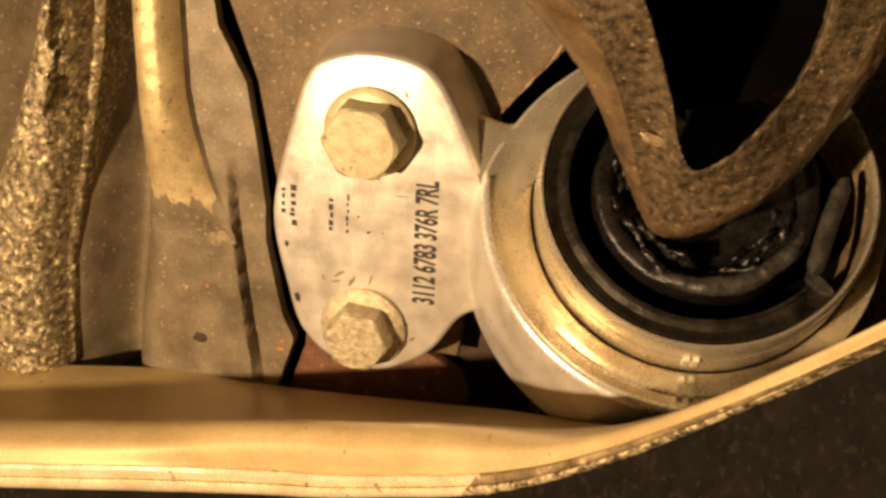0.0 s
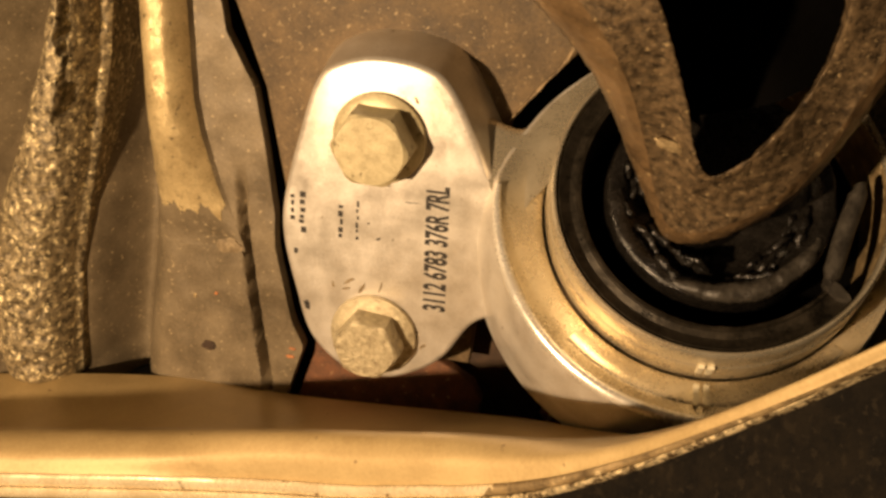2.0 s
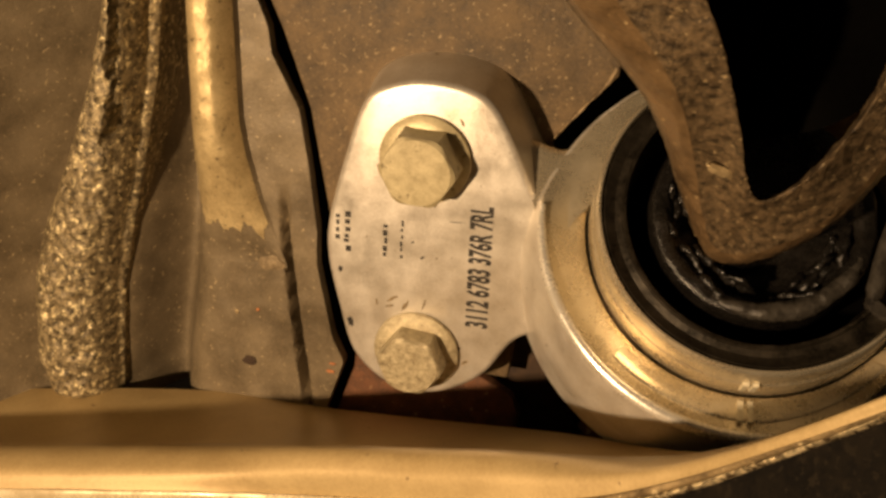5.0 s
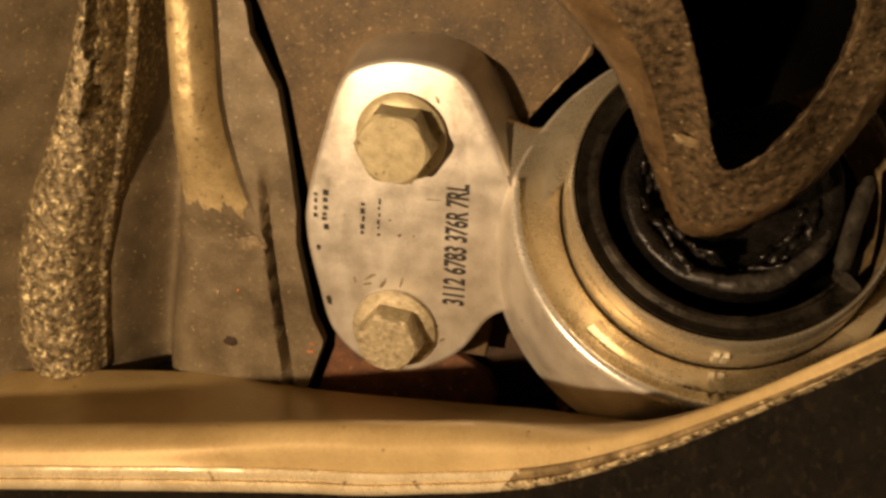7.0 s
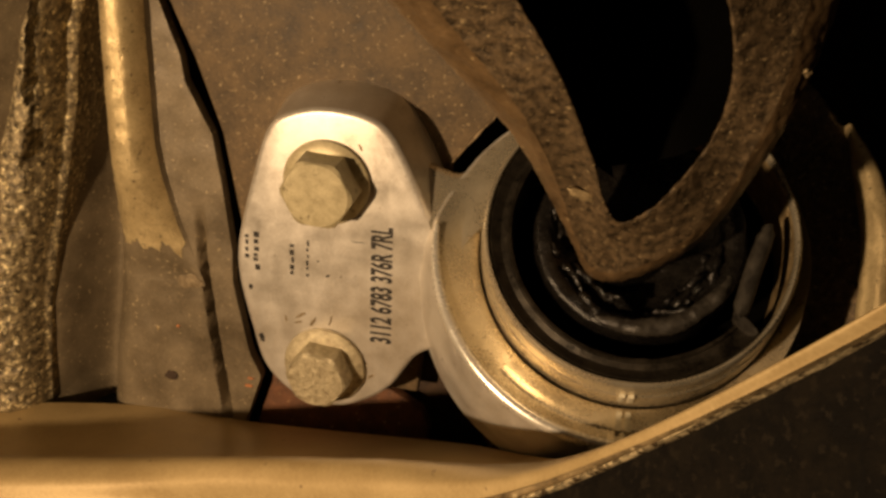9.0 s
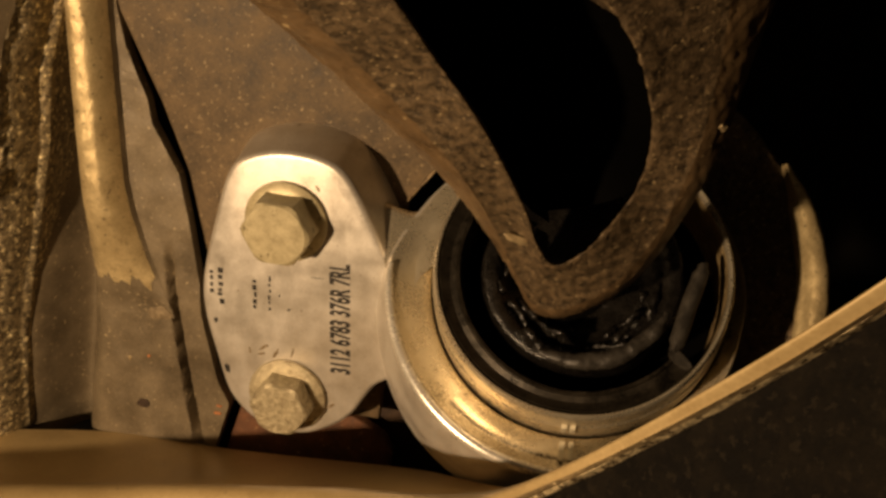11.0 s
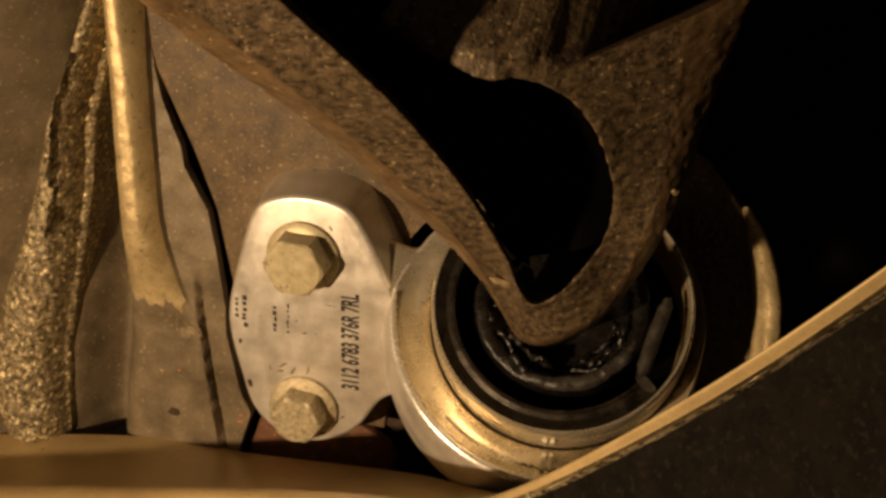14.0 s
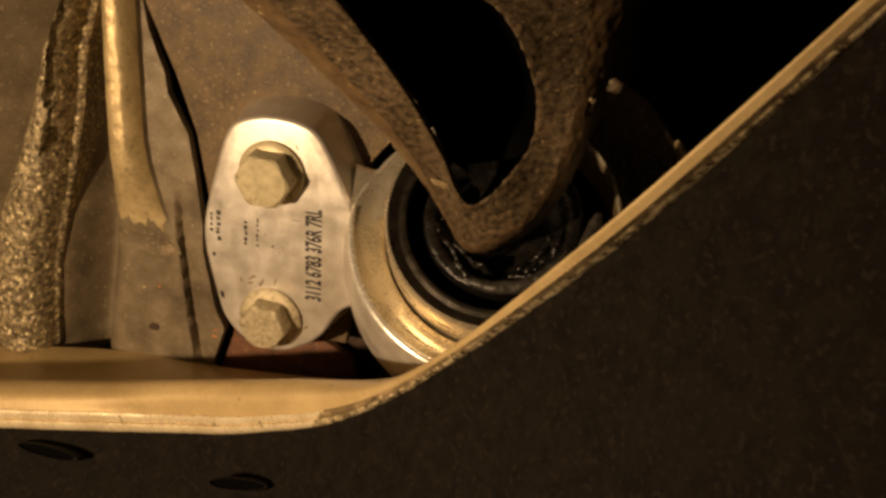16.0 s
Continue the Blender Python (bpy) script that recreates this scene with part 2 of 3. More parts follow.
POST_RIGHT = (-96, -92.5, -90, -89, -87, -83, -77.5, -72.5, -69.5, -60, -46)


def rail_depth(x, z):
    """Pressed panel with a soft valley between the rib and the corroded post."""
    dip = float(np.interp(z, (-60, -10, 50, 110), (-80, -72, -66.5, -54)))
    flank = float(np.interp(z, POST_Z, POST_LEFT)) + 3 - x
    forward = 1.5 * math.sqrt(flank * flank + 9) - 4.5 if flank > 0 else 0
    return 15 + 20 * math.exp(-((x - dip) / 7.2) ** 2) - forward + 0.3 * noise.noise(Vector((x, 0, z)) / 6)


def side_rail():
    """Left frame rail with a raised rib that flares out towards its foot."""
    rail = thing("frame_rail", SEAT, "tan painted pressed steel frame rail with flaring rib", "car frame")
    bm = bmesh.new()
    nx, nz = 230, 120
    rows = []
    for j in range(nz + 1):
        z = -70 + 180 * j / nz
        # right border follows the slit beside the rear panel
        edge = float(np.interp(z, (-70, -59, -42, -35, -14, -5, 12, 28, 41, 47, 60, 110), (-33, -29.5, -24, -27, -30.9, -30.6, -32.2, -34.5, -40.8, -41.4, -46, -54)))
        row = []
        for i in range(nx + 1):
            x = -165 + (edge + 165) * i / nx
            y = rail_depth(x, z)
            crease = float(np.interp(z, (-60, -36, -8, 4), (-34, -36.5, -39, -39)))
            depth = float(np.interp(z, (-60, -50, -20, 0, 6), (1, 7, 7, 3, 0)))
            y += depth * math.exp(-((x - crease) / 0.95) ** 4)
            row.append(mm(x, y, z))
        row.append(row[-1] + mm(0.3, 3, 0))
        rows.append(row)
    rings(bm, rows, closed=False)
    part("panel", bm, UNDERSEAL, rail, smooth=60)
    # rib with a painted body; paint worn off its crest to a ragged edge, whose pale tone also paints the lit half
    for name, u0, u1, foot, proud, material, text in (("rib", 0.0, 1.0, -16, 0.12, UNDERSEAL, ""), ("bare_crest", 0.24, 0.97, -5.0, 0.30, UNDERSEAL_BARE_LIT, "worn crest of the rib, its lit half put into the colour")):
        bm = bmesh.new()
        rows = []
        for j in range(161):
            row = []
            for i in range(41):
                u = u0 + (u1 - u0) * i / 40
                ragged = 3.0 * noise.noise(Vector((i * 0.16, 5, 1))) + 1.6 * noise.noise(Vector((i * 0.5, 8, 1))) if name == "bare_crest" else 0
                z = foot + ragged + (112 - foot) * (j / 160) ** 1.15
                f = min(1, max(0, (z + 15) / 40))
                left, right = -65.5 - 2.0 * (1 - f), -48.5 + 9.5 * (1 - f) ** 1.4
                high = 0.05 + 8.0 * (f * f * (3 - 2 * f)) ** 0.8
                crown = math.sin(math.pi / 2 * min(1, u / 0.6)) ** 1.2 if u < 0.6 else max(0, 1 - ((u - 0.6) / 0.4) ** 3.2)
                side = 1.2 * noise.noise(Vector((2, 7, z * 0.35))) if name == "bare_crest" and i == 0 else 0
                x = left + (right - left) * u + side
                bump = 0.22 * min(1, 0.25 + f) * noise.noise(Vector((u * 4, z * 0.3, 3))) + 0.12 * noise.noise(Vector((u * 14, z * 0.95, 7)))
                row.append(mm(x, rail_depth(x, z) * (1 - crown) + 15 * crown - proud - high * crown + bump, z))
            rows.append(row)
        rings(bm, rows, closed=False)
        part(name, bm, material, rail, text, smooth=70)
    for k, (x, z, w, h, mat, text) in enumerate(((-50.6, -46, 2.1, 1.5, DARK_BROWN, "dark chip in the paint"), (-43.4, -15.0, 3.4, 2.4, SMUDGE, "pale scab of paint"), (-53.5, -31.0, 0.5, 0.8, ARM_BARE, "bright nick in the paint"), (-27.6, -45.5, 1.3, 0.35, RUST_BRIGHT, "orange rust nick"), (-47.5, -29.5, 0.5, 0.4, RUST_BRIGHT, "orange rust nick"), (-27.0, -43.0, 0.9, 0.3, RUST_BRIGHT, "orange rust nick"))):
        bm = bmesh.new()
        us = [2 * math.pi * i / 28 for i in range(28)]
        rad = [1 + 0.4 * noise.noise(Vector((math.cos(u) * 1.4, math.sin(u) * 1.4, k * 3 + 1))) for u in us]
        rings(bm, [[mm(x + w * q * r * math.cos(u), y, z + h * q * r * math.sin(u)) for u, r in zip(us, rad)] for q, y in ((1.0, 15.3), (0.95, 14.65), (0.6, 14.55))], cap_end=True)
        part("paint_chip", bm, mat, rail, text, smooth=60)
    return rail


def rear_panel():
    body = thing("rear_frame_panel", SEAT, "dusty brown steel panel behind the bracket", "car frame")
    edge = [(-17, -40), (-20, -20), (-27.5, 0), (-32, 28), (-38, 46), (-50, 75), (-62, 110), (-30, 105), (0, 85), (20, 70), (37, 54.5), (41, 49), (40, 43), (33, 35),
            (27, 27), (24, 0), (20, -40)]
    sheet(edge[::-1], 16.2, 3, "panel", PANEL, body)
    bm = bmesh.new()
    rim = spline([mm(40.3, 16.2, 45.5), mm(38.5, 16, 41.5), mm(33, 16, 34.5), mm(27, 16, 26.5)], 8)
    rings(bm, [[c + mm(0.9 * math.cos(u) - 0.6, 0.9 * math.sin(u) + 0.3, 0.6 * math.cos(u)) for u in (2 * math.pi * i / 10 for i in range(10))] for c in rim], cap_start=True, cap_end=True)
    rough_up(bm, 0.0003, 0.003, 5)
    part("flange", bm, PANEL_EDGE, body, "chipped lighter flange edge", smooth=60)
    return body


def rust_plate():
    base = thing("rusty_lower_plate", SEAT, "orange rusty steel plate under the bracket", "car frame")
    sheet([(-29, -66), (22, -66), (23.5, -52), (21, -47), (16, -44), (-2, -34), (-21, -34), (-22, -45)], 18, 3, "plate", RUST, base)
    sheet([(18, -70), (36, -70), (40, -30), (30, -14), (12, -20)], 26, 3, "stay", DARK_BROWN, base, "dark brown stay behind")
    return base


side_rail()
rear_panel()
rust_plate()


def corroded_post():
    """A corroded ridge with a rounded foot, a flaking crack down one flank and a lower shelf beside it."""
    post = thing("corroded_post", SEAT, "corroded pitted cast post beside the frame rail", "car frame")
    bm = bmesh.new()
    loops = []
    for j in range(231):
        z = -66 + 181 * (j / 230) ** 1.25
        a, b = float(np.interp(z, POST_Z, POST_LEFT)), float(np.interp(z, POST_Z, POST_RIGHT))
        foot = min(1, 0.12 + math.sqrt(max(0, (z + 66) / 9)))
        shelf = float(np.interp(z, (-66, -48, -20, 0, 50, 115), (0.3, 0.6, 1.5, 1.5, 2, 2)))
        loop = []
        for i in range(101):
            u = i / 100 * 1.25
            if u <= 1:
                x, y = a + (b - a) * u, 15.6 - 12.5 * foot * max(0, 1 - abs(2 * u - 1) ** 2.6) ** 0.62
            else:
                x, y = b + shelf * (u - 1) * 4, 15.6
            x0 = x
            rise = 15.6 - 3.0 * foot * min(1, max(0, (b + shelf - x) / 3.5)) ** 0.6
            if x > (a + b) / 2:
                y = min(y, rise)
            p = Vector((x * 0.27, 2, z * 0.27))
            y += 0.5 * noise.noise(p) + 0.32 * noise.noise(p * 2.6)
            pit = noise.noise(Vector((x * 0.40, 7, z * 0.34)))
            if pit > 0.18 and y < 14:
                y += 3.4 * (pit - 0.18)
            # the crack, with a lifted flake beside it
            run = x0 - (b - 4.2) + 2.2 * noise.noise(Vector((3, 5, z / 7))) + 0.9 * noise.noise(Vector((8, 5, z / 2.5)))
            gape = 1.9 * min(1, max(0, (z - 10) / 14)) * min(1, max(0, 0.7 + 1.2 * noise.noise(Vector((1, 9, z / 9)))))
            if z < 75 and abs(run) < gape:
                y += 7.5 * (1 - (abs(run) / gape) ** 4)
            elif 10 < z < 60 and gape <= run < gape + 1.0:
                y -= 1.0
            loop.append(mm(x, y, z))
        loop += [mm(b + shelf, 40, z), mm(a, 40, z)]
        loops.append(loop)
    rings(bm, loops, cap_start=True, cap_end=True)
    part("casting", bm, CORRODED, post, smooth=70)


corroded_post()


# ---- bush bracket ----
def bracket():
    br = thing("bush_bracket", SEAT, "worn cast aluminium control arm bush bracket with two bolts", "bracket")
    # plate: two bolt bosses joined, a waist running into the eye
    knots = [(2, -37.5), (10.5, -34), (17, -28.4), (22.5, -19.5), (27.5, -16.5), (33, -18), (37, -8), (34, 9), (27, 16.8), (22.2, 26.5), (16, 38), (9.6, 42), (0, 43),
             (-8.5, 41), (-14, 36.5), (-18.5, 23), (-22.4, 7.4), (-22.8, -3), (-20.2, -16), (-16.5, -28.5), (-8, -36.3)]
    outline = [(p.x, p.y) for p in spline([(*k, 0) for k in knots[-2:] + knots + knots[:3]], 7)[14:14 + 7 * len(knots)]]
    bm = bmesh.new()
    loops = []
    for k in range(5):
        a = k / 4 * math.pi / 2
        loops.append([mm(x, 1.5 * (1 - math.cos(a)), z) for x, z in inset(outline, 1.5 * (1 - math.sin(a)))])
    loops += [[mm(x, 8, z) for x, z in inset(outline, -0.8)], [mm(x, 19, z) for x, z in inset(outline, -2.2)]]
    rings(bm, loops, cap_start=True, cap_end=True)
    part("plate", bm, ALU, br)
    # web that falls back from the plate to the eye
    bm = bmesh.new()
    tops = spline([(-60, 17.5, 0), (-54, 17.6, 0), (-49.2, 17.3, 0), (-45.1, 15.8, 0), (-42, 15.4, 0), (-39, 17, 0), (-35.7, 20.7, 0), (-31.2, 26, 0), (-27, 29, 0)], 6)
    lows = spline([(-60, 8, 0), (-54, 7, 0), (-49, 4, 0), (-45, -4, 0), (-41, -6, 0), (-38, -2, 0), (-34, 4, 0), (-29, 14, 0), (-25, 20, 0)], 6)
    rows = []
    for p, q in zip(tops, lows):
        def spot(v, d):
            return BUSH + 0.001 * (SIDE * v.x + RISE * v.y + AXIS * d)
        up = (p - q).normalized()
        rows.append([spot(q, 3.55), spot(q.lerp(p, 0.5), 3.5), spot(p - up * 2.6, 3.6), spot(p - up * 1.0, 4.1), spot(p, 5.4), spot(p, 16), spot(q, 16)])
    rings(bm, rows, cap_start=True, cap_end=True)
    part("web", bm, ALU_RING, br, "hollow between plate and ring", smooth=60)
    # cast eye: flared flank, dished face
    bm = bmesh.new()
    rings(bm, [cast_hoop(d, r) for d, r in ((30, 52), (14, 50.2), (7, 48.0), (3, 46.6), (1.2, 46.0), (0.5, 45.6))])
    part("flank", bm, ALU, br, "dull cast flank of the ring", smooth=60)
    bm = bmesh.new()
    rings(bm, [cast_hoop(d, r) for d, r in ((0.5, 45.6), (0.2, 45.4), (0, 45.1), (0.2, 44.6), (1.2, 43.2), (3.0, 40.4), (4.4, 37.8), (5.2, 36.2), (5.7, 35.8), (7.4, 35.6), (9, 35.4))])
    part("ring", bm, ALU_RING, br, smooth=38)
    # bead added along the rim; its highlight is painted near-white
    part("rim", arc_bar(bmesh.new(), 180, 305, 45.1, 0.2, 1.5, 1.5, n=110, power=0.3), ALU_HIGHLIGHT, br, "rim bead of the ring, whitened for its highlight")
    # raised sector of the dished face, with a square end
    bm = bmesh.new()
    loops = []
    for k in range(61):
        a = 229 + 86 * k / 60
        f = (casting_radius(a) - 35.4) / 9.9
        loops.append([polar(a, 35.4 + (r - 35.4) * f, d) for r, d in ((36.2, 7), (36.2, 4.9), (36.6, 4.5), (39.0, 3.2), (40.8, 2.2), (41.3, 2.2), (41.5, 2.7), (41.5, 6))])
    rings(bm, loops, cap_start=True, cap_end=True)
    part("ledge", bm, ALU_RING, br, smooth=38)
    # sleeve that stands out of the eye
    bm = bmesh.new()
    rings(bm, [hoop(d, r) for d, r in ((12, 34.9), (5.5, 35.05), (-2, 34.6), (-2.3, 34.35), (-7.9, 34.0), (-8.9, 33.75), (-9.4, 33.3), (-9.3, 32.9), (-8.6, 32.6), (-7, 32.6))])
    part("sleeve", bm, ALU_RING, br, "pressed-in aluminium sleeve", smooth=30)
    bm = bmesh.new()
    rings(bm, [hoop(d, r) for d, r in ((-7.2, 32.62), (4, 32.5), (16, 32.3))])
    part("sleeve_bore", bm, LIP_SOILED, br, "dull tan bore of the sleeve", smooth=30)
    bm = bmesh.new()
    rings(bm, [[polar(136 + 187 * k / 90, r, d) for d, r in ((6, 32.5), (-8.3, 32.5), (-9.0, 32.1), (-8.3, 31.2), (-7.7, 30.0), (-8.1, 28.7), (-8.8, 28.3), (-8.6, 27.7), (-6.8, 27.4), (6, 27.2))] for k in range(91)],
          cap_start=True, cap_end=True)
    rough_up(bm, 0.00012, 0.003, 8)
    part("liner", bm, STEEL_DARK, br, "dark steel liner rim", smooth=35)
    # floor of the bush gap, its shade painted as black
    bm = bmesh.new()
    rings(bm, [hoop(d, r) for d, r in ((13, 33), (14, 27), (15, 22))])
    part("bush_gap", bm, HOLLOW_SHADE, br, "floor of the gap round the bush, black for its shade", smooth=50)
    bm = bmesh.new()
    rings(bm, [hoop(d, r) for d, r in ((15, 23), (-6, 22.9), (-7.8, 22.5), (-8.3, 21.8), (-8.0, 19.6), (-5.5, 18), (-2.5, 16.5), (0, 12), (1, 6), (1, 1))], cap_end=True)
    rough_up(bm, 0.0003, 0.004, 4)
    part("rubber_bush", bm, RUBBER, br, "greasy black rubber bush", smooth=50)
    # bent tongue of the bush and its foot
    bm = bmesh.new()
    loops = []
    for k in range(25):
        a = 9 - 47 * k / 24
        r = 27.0 - 2.2 * math.sin(math.pi * k / 24)
        w = 1.9 if 1 < k < 23 else 1.2
        loops.append([polar(a, r + w * math.cos(u), -8.2 + 1.9 * math.sin(u)) for u in (2 * math.pi * i / 12 for i in range(12))])
    rings(bm, loops, cap_start=True, cap_end=True)
    part("tongue", bm, RUBBER_GREY, br, "grey rubber tongue")
    bm = bmesh.new()
    rings(bm, [[polar(-38.5 + 2.4 * math.cos(u), 29.2 + 2.9 * math.sin(u), d) for u in (2 * math.pi * i / 14 for i in range(14))] for d in (-6.8, -9.2, -9.6)], cap_start=True, cap_end=True)
    rough_up(bm, 0.0004, 0.003, 2)
    part("tab", bm, RUBBER_GREY, br, "torn rubber tab over the liner", smooth=50)
    bm = arc_bar(bmesh.new(), 248, 338, 20.9, -8.0, 2.1, 1.6, n=60, m=14, power=0.4, wobble=0.9)
    rough_up(bm, 0.0005, 0.003, 6)
    part("core_lip", bm, RUBBER_GREY, br, "worn grey rubber lip", smooth=60)
    # pairs of pale marks across the seam
    for along, d, r in ((True, -0.5, 34.75), (False, 2.5, 39.4)):
        for k, da in enumerate((-1.5, 1.5)):
            bm = bmesh.new()
            p = polar(270.5 + da, r, d)
            out = radial(270.5 + da)
            u, v = (AXIS, out) if along else ((out - AXIS * 0.5).normalized(), (AXIS + out * 0.5).normalized())
            w = u.cross(v)
            m = Matrix((u, w, v)).transposed().to_4x4()
            m.translation = p
            bmesh.ops.create_cube(bm, size=1, matrix=m @ Matrix.Diagonal((0.0052 if along else 0.0050, 0.0012, 0.0008, 1)))
            rough_up(bm, 0.0002, 0.002, k)
            part("paint_mark", bm, MARK, br, "pale paint mark", smooth=0)
    # lumps of greasy rubber round the core
    random.seed(5)
    for k in range(34):
        a = random.uniform(150, 345)
        s = random.uniform(0.5, 1.4)
        bm = bmesh.new()
        m = Matrix((radial(a + 90 + random.uniform(-25, 25)), radial(a), AXIS)).transposed().to_4x4()
        m.translation = polar(a, random.uniform(14.5, 19.8), random.uniform(-7.4, -4.5))
        bmesh.ops.create_icosphere(bm, subdivisions=3, radius=1, matrix=m @ Matrix.Diagonal((0.0036 * s, 0.0009 * s, 0.0013, 1)))
        rough_up(bm, 0.0010, 0.0022, k)
        part("rubber_lump", bm, RUBBER, br, smooth=70)
    return br


bracket()


def hex_bolt(x, z, turn, material, height, af, label):
    b = thing("hex_bolt", SEAT @ Matrix.Translation(mm(x, 0, z)) @ pose(0, 0, 0, 0, turn, 0), label, "bolt", "bracket bolts")
    n = 48

    def circle(r, y):
        return [mm(r * math.cos(2 * math.pi * i / n), y, r * math.sin(2 * math.pi * i / n)) for i in range(n)]

    def hexagon(af, y, trim=1e9):
        out = []
        for i in range(n):
            a = 2 * math.pi * i / n
            w = (a + math.pi / 6) % (math.pi / 3) - math.pi / 6
            r = min(af / 2 / math.cos(w), trim)
            out.append(mm(r * math.cos(a), y, r * math.sin(a)))
        return out

    bm = bmesh.new()
    rings(bm, [circle(9.6, 0), circle(10.4, -0.3), circle(10.4, -1.4), circle(9.8, -1.8), circle(8.0, -2.6)], cap_start=True, cap_end=True)
    part("flange", bm, material, b)
    bm = bmesh.new()
    rings(bm, [hexagon(af, -1.5), hexagon(af, -height + 1.3), hexagon(af, -height + 0.5, af * 0.545), hexagon(af, -height, af * 0.485)], cap_start=True, cap_end=True)
    if material is BOLT_WORN:
        rough_up(bm, 0.0002, 0.003, 2)
    part("head", bm, material, b, smooth=25)
    return b


hex_bolt(0.6, 25.2, 32, BOLT, 9.2, 15.6, "yellow zinc flanged hex bolt in the aluminium bracket")
hex_bolt(-0.4, -24.8, 36, BOLT_WORN, 8.4, 14.2, "pitted worn hex bolt in the aluminium bracket")


def stamped_text(body, x, z0, z1, height):
    """Ink writing that reads upwards along the plate."""
    cu = bpy.data.curves.new("stamped_text", "FONT")
    cu.body, cu.extrude, cu.offset = body, 0.01, 0.032
    tmp = new("stamped_text", cu)
    dg = bpy.context.evaluated_depsgraph_get()
    me = bpy.data.meshes.new_from_object(tmp.evaluated_get(dg))
    bpy.data.objects.remove(tmp)
    xs, ys = [v.co.x for v in me.vertices], [v.co.y for v in me.vertices]
    sx, sy = (z1 - z0) / (max(xs) - min(xs)), height / (max(ys) - min(ys))
    for v in me.vertices:
        a, b, c = v.co
        v.co = mm(x + height - (b - min(ys)) * sy, -0.06 - 2 * max(0, c), z0 + (a - min(xs)) * sx)
    me.materials.append(INK)
    ob = new("stamped_text", me)
    ob.parent = bpy.data.objects["bush_bracket"]
    ob["label"] = "black ink part number"


stamped_text("3112 6783 376R 7RL", 11.1, -16.3, 15.3, 5.6)


def ink_bars():
    random.seed(11)
    br = bpy.data.objects["bush_bracket"]
    for x, z0, z1, w in ((-20.2, 2.5, 8.8, 1.1), (-17.8, -0.5, 9.2, 1.5), (-8.6, -0.5, 8.2, 1.1), (-4.6, -0.5, 7.8, 0.7)):
        z = z0
        while z < z1:
            h = random.uniform(0.7, 1.5)
            bm = bmesh.new()
            bmesh.ops.create_cube(bm, size=1, matrix=Matrix.LocRotScale(mm(x + random.uniform(-0.25, 0.25), -0.02, z + h / 2), None, mm(w * random.uniform(0.6, 1), 0.08, h)))
            part("ink_bar", bm, INK, br, smooth=0)
            z += h + random.uniform(0.3, 1.3)


ink_bars()


def blot(x, z, w, h, turn, seed, material, name, text):
    """A thin ragged patch lying on the plate."""
    bm = bmesh.new()
    us = [2 * math.pi * i / 26 for i in range(26)]
    ct, st = math.cos(radians(turn)), math.sin(radians(turn))
    loops = []
    for q, y in ((1.0, 0.05), (0.97, -0.05), (0.5, -0.07)):
        loop = []
        for u in us:
            r = q * (1 + 0.55 * noise.noise(Vector((math.cos(u) * 1.6, math.sin(u) * 1.6, seed))))
            a, b = w * r * math.cos(u), h * r * math.sin(u)
            loop.append(mm(x + a * ct - b * st, y, z + a * st + b * ct))
        loops.append(loop)
    rings(bm, loops, cap_end=True)
    part(name, bm, material, bpy.data.objects["bush_bracket"], text, smooth=60)


for k, (x, z, w, h, turn) in enumerate(((-6.5, -11.5, 1.8, 0.35, 35), (-3.5, -13.0, 1.5, 0.4, 60), (-7.5, -13.8, 1.2, 0.3, 20), (1.0, -12.2, 1.4, 0.25, 75), (-10.5, -13.2, 0.8, 0.3, 100),
                                        (9.0, -23.0, 1.3, 0.5, 15), (11.5, -26.5, 1.0, 0.4, 40), (8.5, 34.5, 0.9, 0.35, 120))):
    blot(x, z, w, h, turn, k * 2.3, SMUDGE, "smudge", "brown smudge on the metal")
for k, (x, z, w, h, turn) in enumerate(((-17.2, -19.6, 0.7, 1.5, 10), (-19.6, -5.5, 0.5, 0.8, 0), (0.4, 0.3, 0.5, 0.25, 30), (-2.0, 4.0, 0.3, 0.2, 0), (8.2, 10.5, 1.8, 0.1, 3))):
    blot(x, z, w, h, turn, 30 + k * 1.7, INK, "ink_spot", "black spot on the metal")


# ---- control arm ----
def limb(bm, edge_a, edge_b, depth, n=18, steps=10, bulge=0.2):
    """A boxy rounded bar between two edge curves; depth is its reach away from the viewer."""
    a, b = spline(edge_a, steps), spline(edge_b, steps)
    loops = []
    for k, (p, q) in enumerate(zip(a, b)):
        c, h = (p + q) / 2, (p - q) / 2
        t = ((a[min(k + 1, len(a) - 1)] + b[min(k + 1, len(b) - 1)]) - (a[max(k - 1, 0)] + b[max(k - 1, 0)])).normalized()
        d = h.cross(t).normalized()
        if d.y < 0:
            d = -d
        ring6 = [p, p.lerp(q, 0.32) - d * depth * bulge, p.lerp(q, 0.66) - d * depth * bulge * 0.7, q + d * depth * 0.05, q.lerp(p, 0.15) + d * depth * 0.8, q.lerp(p, 0.8) + d * depth * 0.9]
        m = n // 6
        loop = []
        for i in range(6):
            e, f, g, w = (ring6[(i + o) % 6] for o in (-1, 0, 1, 2))
            for j in range(m):
                u = j / m
                loop.append(0.5 * (2 * f + (g - e) * u + (2 * e - 5 * f + 4 * g - w) * u * u + (3 * f - e - 3 * g + w) * u ** 3))
        loops.append(loop)
    rings(bm, loops, cap_start=True, cap_end=True)


